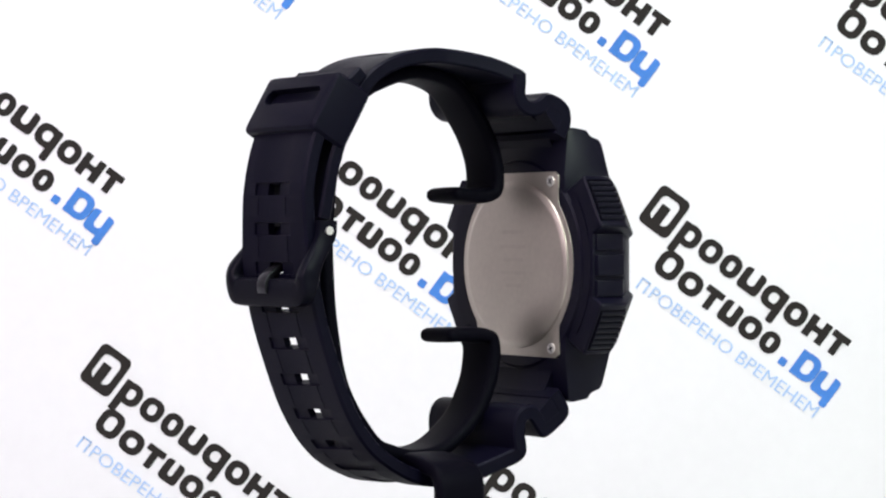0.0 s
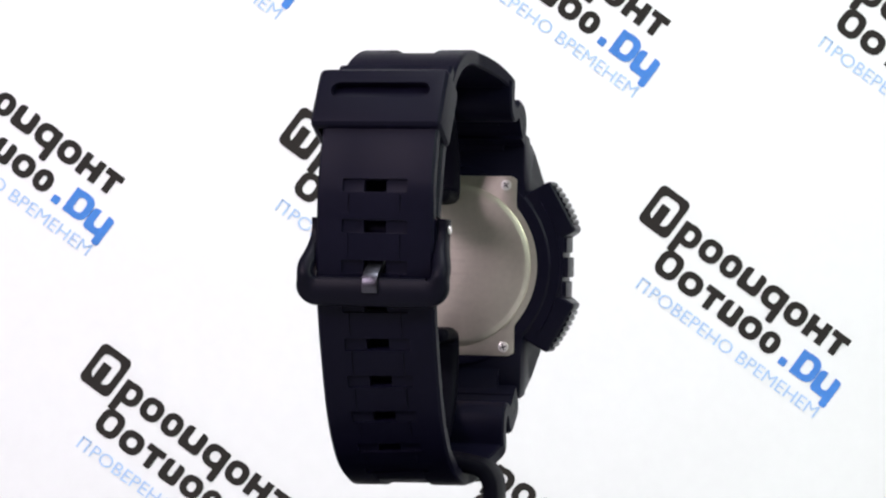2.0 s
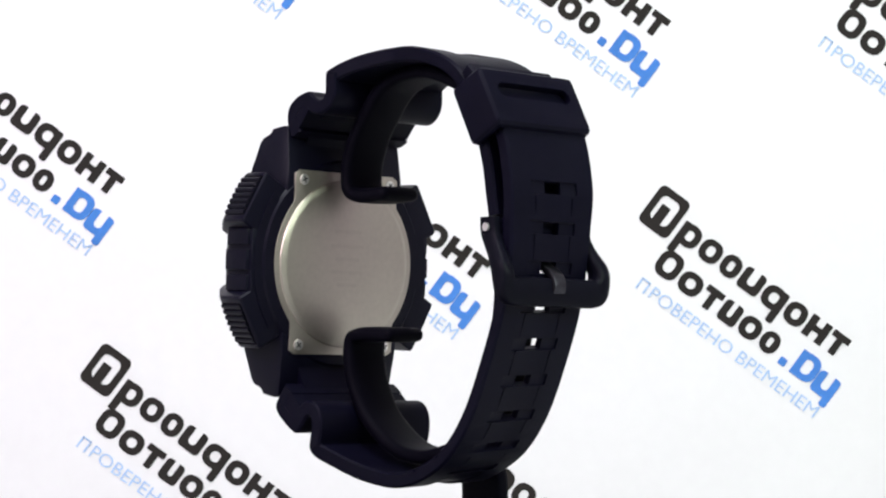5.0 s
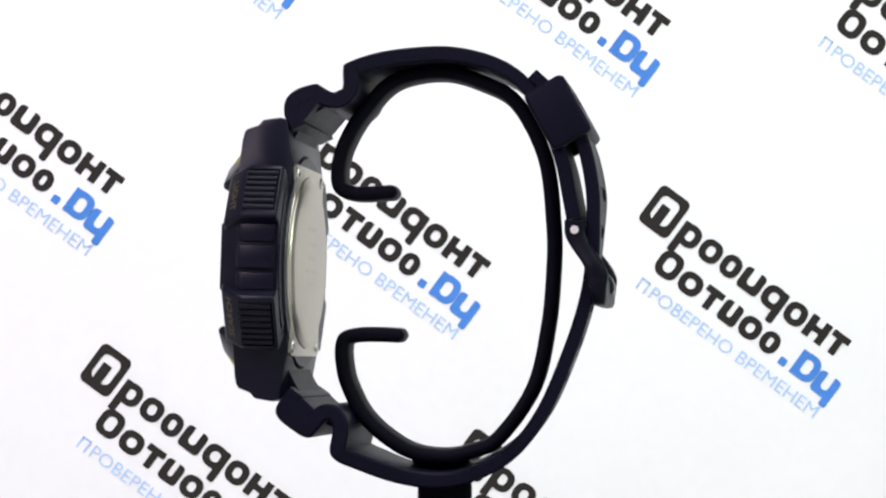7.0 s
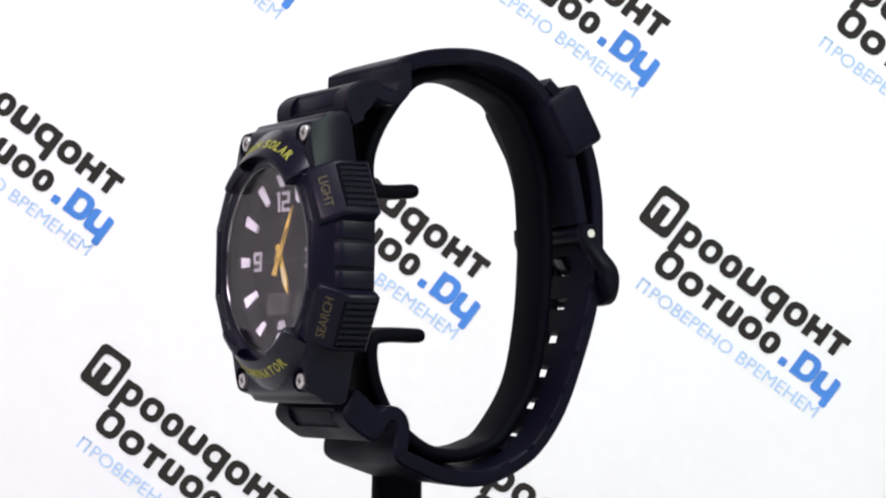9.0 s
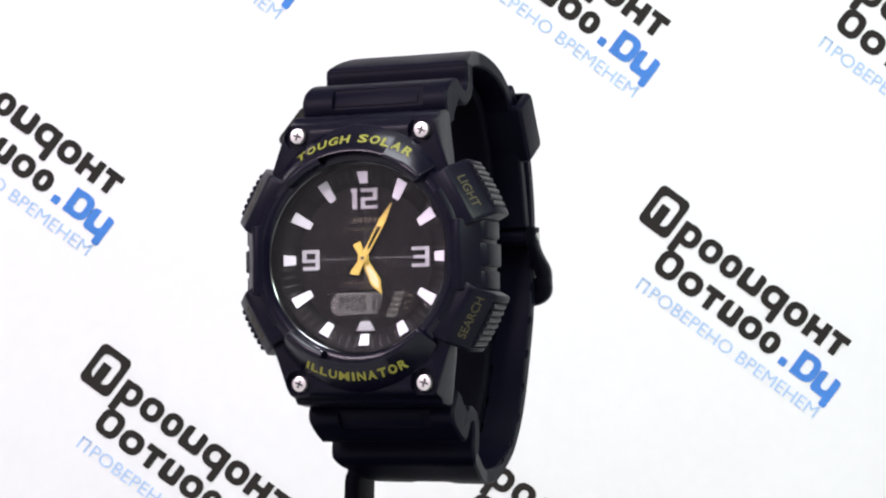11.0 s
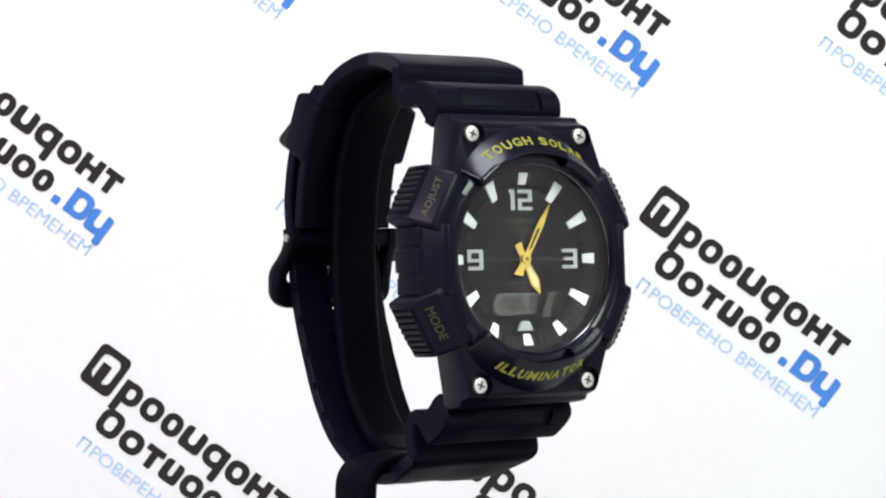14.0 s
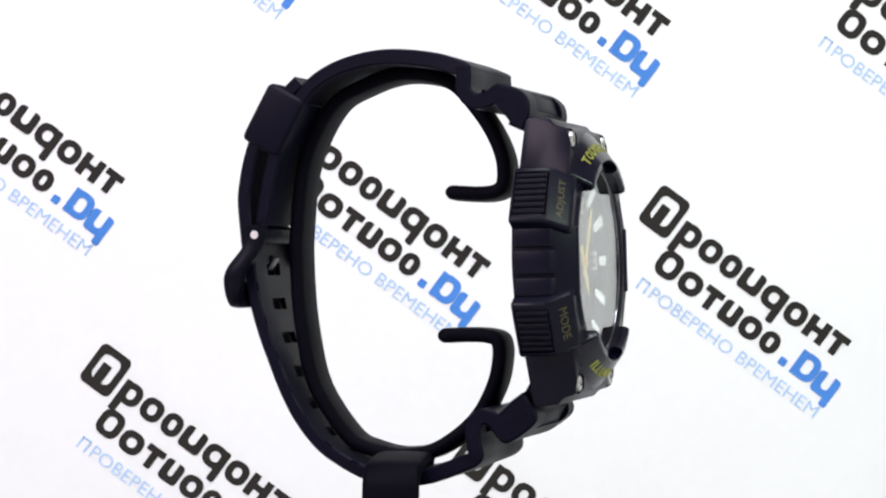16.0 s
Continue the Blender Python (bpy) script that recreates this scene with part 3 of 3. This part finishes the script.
    # hands
    def hand(name, a, outline, y, hole=None):
        c, s = math.cos(radians(a)), math.sin(radians(a))
        bm = extrude([(x * c + z * s, -x * s + z * c) for x, z in outline], front, y, y + 0.22)
        if hole:
            bm = cut(bm, extrude([(x * c + z * s, -x * s + z * c) for x, z in hole], front, y - 1, y + 1))
        return part(name, bm, GOLD, face, "yellow-painted " + name.replace("_", " "), smooth=0)
    hand("hour_hand", 152.5, [(-0.75, -3.0), (0.75, -3.0), (0.5, 0), (1.0, 4.6), (0.05, 7.0), (-0.05, 7.0), (-1.0, 4.6), (-0.5, 0)], YD - 0.7)
    hour_in = [(-0.36, 1.6), (0.36, 1.6), (0.66, 4.5), (0, 6.0), (-0.66, 4.5)]
    c, s = math.cos(radians(152.5)), math.sin(radians(152.5))
    part("hour_lume", extrude([(x * c + z * s, -x * s + z * c) for x, z in hour_in], front, YD - 0.74, YD - 0.6), LUME, face, smooth=0)
    hand("minute_hand", 30.0, [(-0.95, -3.6), (0.7, -3.0), (0.5, 0), (0.62, 7.4), (0.05, 10.9), (-0.05, 10.9), (-0.62, 7.4), (-0.5, 0)], YD - 1.1,
         hole=[(-0.22, 1.9), (0.22, 1.9), (0.33, 6.2), (-0.33, 6.2)])
    part("hand_boss", disc(0.9, YD - 1.35, YD - 0.4, steps=24), GOLD, face)
    part("boss_pin", disc(0.32, YD - 1.42, YD - 1.3, steps=16), SLOT, face)
    gl = part("glass", disc(16.65, -33.0, -32.2, steps=96), GLASS, w, "clear flat watch glass", smooth=0)
    gl.visible_shadow = False
    part("glass_edge", lathe([(16.4, -32.98), (16.52, -33.1), (16.68, -33.0)], 120), EDGE, gl, "polished edge of the glass")


# ---- strap ----
UPPER = [(-22.4, 23.2), (-23.7, 26.2), (-23.4, 29.0), (-21.4, 30.8), (-18.3, 31.7), (-17.2, 31.5), (-15.8, 30.5), (-14.0, 30.1), (-12.9, 31.2), (-12.9, 34.1),
         (-12.0, 35.6), (-5.6, 37.7), (3.7, 38.7), (11.0, 37.7), (17.2, 35.2), (21.7, 31.1), (25.4, 24.3), (27.8, 17.5), (29.0, 11.5), (29.8, 7.2)]
LOWER = [(-22.4, -23.2), (-24.8, -26.6), (-24.6, -28.7), (-22.0, -30.9), (-19.5, -32.3), (-18.0, -31.8), (-15.9, -29.3), (-14.8, -29.5), (-14.6, -31.4), (-15.1, -34.6),
         (-14.0, -36.4), (-11.0, -37.8), (-3.8, -40.4), (3.6, -41.5), (10.2, -40.3), (17.8, -36.2), (24.0, -28.5), (29.0, -17.2), (31.8, -8.7), (33.1, -1.6),
         (33.4, 5.6), (33.2, 13.0), (31.4, 21.3), (27.6, 28.6), (22.0, 34.1)]


def lean(bm):
    """The strap runs a little to one side towards the buckle."""
    for v in bm.verts:
        v.co.x += 0.8 - 0.012 * (v.co.y + 32) - 0.008 * v.co.z * min(1, max(0, (10 - v.co.y) / 30))
    return bm


def band(half, thick, chamfer, groove):
    """A strap's outline across: flat outside with chamfered sides and a shallow channel."""
    def sec(f, s):
        h, t, c, g = half(s), thick(s), chamfer(s), groove(s)
        r = 0.35
        q = 4.3
        out = [(-h, 0.55 * c + 0.15), (-h + c, 0.0), (-q - 0.15, 0.0), (-q, g), (q, g), (q + 0.15, 0.0), (h - c, 0.0), (h, 0.55 * c + 0.15)]
        return out + [(h, t - r), (h - r, t), (-h + r, t), (-h, t - r)]
    return sec


def straps(w):
    up = smooth_line(UPPER, 10)
    lo = smooth_line(LOWER, 10)

    def length_to(line, i):
        return sum((b - a).length for a, b in zip(line[:i * 10], line[1:i * 10 + 1]))
    root_u, root_l = length_to(up, 10), length_to(lo, 10)
    u = ribbon(up, band(lambda s: 13.85 - 3.45 * ramp(s, root_u - 1, root_u + 15), lambda s: 2.9 - 0.4 * ease(s, root_u + 5, root_u + 40),
                        lambda s: 0.45, lambda s: 0.02 + 0.5 * ease(s, root_u + 13, root_u + 14) * (1 - ease(s, root_u + 24, root_u + 25))), 1)
    lsec = band(lambda s: 13.85 - 3.45 * ramp(s, root_l - 1, root_l + 16), lambda s: 2.9 - 0.4 * ease(s, root_l + 5, root_l + 40),
                lambda s: 0.45, lambda s: 0.02 + 0.4 * ease(s, root_l + 13, root_l + 14) * (1 - ease(s, root_l + 24, root_l + 25)))
    lw = ribbon(lo, lsec, -1)
    # panels on the roots
    def panel(line, sgn):
        p, d = along(line, length_to(line, 2) - 0.3)
        nrm = Vector((d.y, -d.x)) * sgn
        turn = Matrix(((1, 0, 0, 0), (0, d.x, nrm.x, 0), (0, d.y, nrm.y, 0), (0, 0, 0, 1)))
        return p, nrm, turn
    for name, bm, line, sgn in (("upper_strap", u, up, 1), ("lower_strap", lw, lo, -1)):
        p, nrm, turn = panel(line, sgn)
        cuts = [box(HX, p.x, p.y, 17.4, 4.0, 1.8, turn)]
        if name == "lower_strap":
            # buckle holes, 7 mm apart, each in a wide shallow recess
            best, run = None, 0.0
            for a, b in zip(line, line[1:]):
                run += (b - a).length
                if b.x > 25 and best is None and b.y > 12.2:
                    best = run
            for k in range(0, 9):
                q, d = along(line, best - 7.05 * k)
                nn = Vector((d.y, -d.x)) * sgn
                tt = Matrix(((1, 0, 0, 0), (0, d.x, nn.x, 0), (0, d.y, nn.y, 0), (0, 0, 0, 1)))
                cuts.append(bevelled(box(0, q.x, q.y, 11.6, 2.3, 0.9, tt), 0.2))
                for gx in (-4.6, 4.6):
                    g, _ = along(line, best - 7.05 * (k + 0.5))
                    cuts.append(box(gx, g.x, g.y, 0.24, 5.0, 0.36, tt))
                for g in (best - 7.05 * k, best - 7.05 * (k + 0.5)):
                    e, d = along(line, g)
                    nn = Vector((d.y, -d.x)) * sgn
                    te = Matrix(((1, 0, 0, 0), (0, d.x, nn.x, 0), (0, d.y, nn.y, 0), (0, 0, 0, 1)))
                    e = e + nn * 2.5
                    if g == best - 7.05 * k:
                        cuts.append(box(0, e.x, e.y, 7.6, 2.3, 1.5, te))
                    elif k > 0:
                        cuts += [box(gx, e.x, e.y, 2.0, 1.7, 1.1, te) for gx in (-11.05, 11.05)]
                if k < 8:
                    cuts.append(box(0, q.x, q.y, 4.0, 2.1, 12.0, tt))
        bm = lean(cut(bm, *cuts))
        if name == "lower_strap":
            # the band sits closer to the cuff along one edge
            for v in bm.verts:
                k = 1 - 0.035 * ramp(10.4 - v.co.x, 0, 20.8) * ramp(v.co.y, -5, 15) * ramp(12 - v.co.z, 0, 12)
                v.co.y, v.co.z = v.co.y * k, v.co.z * k
        st = part(name, bm, RUBBER, w, "black resin strap with a row of buckle holes" if sgn < 0 else "", smooth=32)
        c = p + nrm * 1.15
        part("root_bar", bevelled(box(HX, c.x, c.y, 16.0, 2.7, 0.9, turn), 0.3), RUBBER, st)
        # solid core of the root
        core = []
        for i in range(0, 61, 3):
            d = (line[i + 1] - line[max(i - 1, 0)]).normalized()
            core.append(tuple(line[i] + Vector((d.y, -d.x)) * sgn * 1.4))
        part("root_core", lean(extrude(core, side, -13.8, 13.8)), RUBBER, st)
        # inner lining between the case and the first bend
        inner = smooth_line([(-24.2, 18.0 * sgn), (-22.8, 21.5 * sgn), (-20.4, 25.2 * sgn), (-16.6, 28.0 * sgn), (-13.2, 29.6 * sgn)], 6)
        part("root_web", ribbon(inner, lambda f, s: [(-9.1, 0), (10.5, 0), (10.5, 1.6), (-9.1, 1.6)], -sgn), RUBBER, st)
    # keeper loop
    kc, ang = Vector((25.95, 26.1)), 28.5
    turn = pose(0, 0, 0, ang, 0, 0)
    m = Matrix.Translation((0.85, kc.x, kc.y)) @ turn
    loop = bmesh.new()
    bmesh.ops.create_cube(loop, size=1.0, matrix=Matrix.Diagonal((23.7, 8.2, 11.9, 1)))
    bevelled(loop, 1.4, 3)
    inner = box(-0.2, -0.1, 0, 21.3, 5.4, 20)
    slot = [(-7.4 + 1.55 * math.cos(radians(t)), 1.2 + 1.55 * math.sin(radians(t))) for t in range(90, 271, 20)]
    slot += [(7.4 + 1.55 * math.cos(radians(t)), 1.2 + 1.55 * math.sin(radians(t))) for t in range(-90, 91, 20)]
    loop = cut(loop, inner, extrude(slot, front, 2.0, 6.0))
    loop.transform(m)
    part("keeper", loop, RUBBER, w, "wide black keeper loop with a long slot")
    # buckle: two arms, lower bar, pin and prong
    U = smooth_line([(11.3, 6.7), (11.25, 4.0), (11.6, 0.5), (12.1, -2.2), (11.7, -4.6), (10.6, -5.9), (8.8, -6.15), (4.5, -6.15), (0.0, -6.15)], 6)
    U = U + [Vector((-p.x, p.y)) for p in U[-2::-1]]
    bm, rings = bmesh.new(), []
    for i, p in enumerate(U):
        d = (U[min(i + 1, len(U) - 1)] - U[max(i - 1, 0)]).normalized()
        nrm = Vector((d.y, -d.x))
        low = ease(-p.y, 3.2, 6.0)
        wide, deep = 1.0 + 0.4 * ease(3.0 - p.y, 0, 4.5) + 1.15 * low, 1.9 - 0.55 * low
        yy = 28.95 + 4.1 * ease(5.4 - p.y, 0.5, 9.0) + 0.2 * low
        ring = []
        for k in range(12):
            a = 2 * math.pi * k / 12
            ca, sa = math.cos(a), math.sin(a)
            q = wide * math.copysign(abs(ca) ** 0.45, ca)
            ring.append(bm.verts.new((p.x + nrm.x * q, yy + deep * math.copysign(abs(sa) ** 0.5, sa), p.y + nrm.y * q)))
        rings.append(ring)
    for p, q in zip(rings, rings[1:]):
        for j in range(12):
            bm.faces.new((p[j], p[(j + 1) % 12], q[(j + 1) % 12], q[j]))
    bm.faces.new(rings[0])
    bm.faces.new(rings[-1][::-1])
    bk = part("buckle", bm, BUCKLE, w, "black painted buckle with a steel pin", smooth=50)
    for sg in (1, -1):
        pin = [(28.95 + 0.75 * math.cos(radians(20 * i)), 4.9 + 0.75 * math.sin(radians(20 * i))) for i in range(18)]
        part("pin_end", extrude(pin, lambda y, z, x: (sg * x, y, z), 11.6, 12.55), SCREW, bk, "bright steel pin end")
    roll = [(29.2 + 1.7 * math.cos(radians(20 * i)), 4.9 + 1.7 * math.sin(radians(20 * i))) for i in range(18)]
    part("strap_end", extrude(roll, side, -10.2, 10.2), RUBBER, bk)
    prong = smooth_line([(30.4, 1.2), (31.8, -1.0), (33.4, -2.0), (34.8, -3.3), (35.3, -5.0), (35.0, -6.4)], 5)
    part("prong", bevelled(ribbon(prong, lambda f, s: [(-1.4, 0), (1.4, 0), (1.4, 1.3), (-1.4, 1.3)], 1), 0.3), PRONG, bk, "dark metal prong")


room()
backdrop()
the_stand = stand()
the_watch = watch()


# ---- what moves: the stand and the watch turn together on the axis ----
def motions():
    h = (ZTAB + 9.2) * MM
    tilt = pose(0, 0, 0, 0.3, -1.4, 0)
    walk(the_stand, [(t, pose(0, 0, h, 0, 0, a)) for t, a in TURN])
    walk(the_watch, [(t, pose(0, 0, h, 0, 0, a - 3.1) @ tilt) for t, a in TURN])


motions()
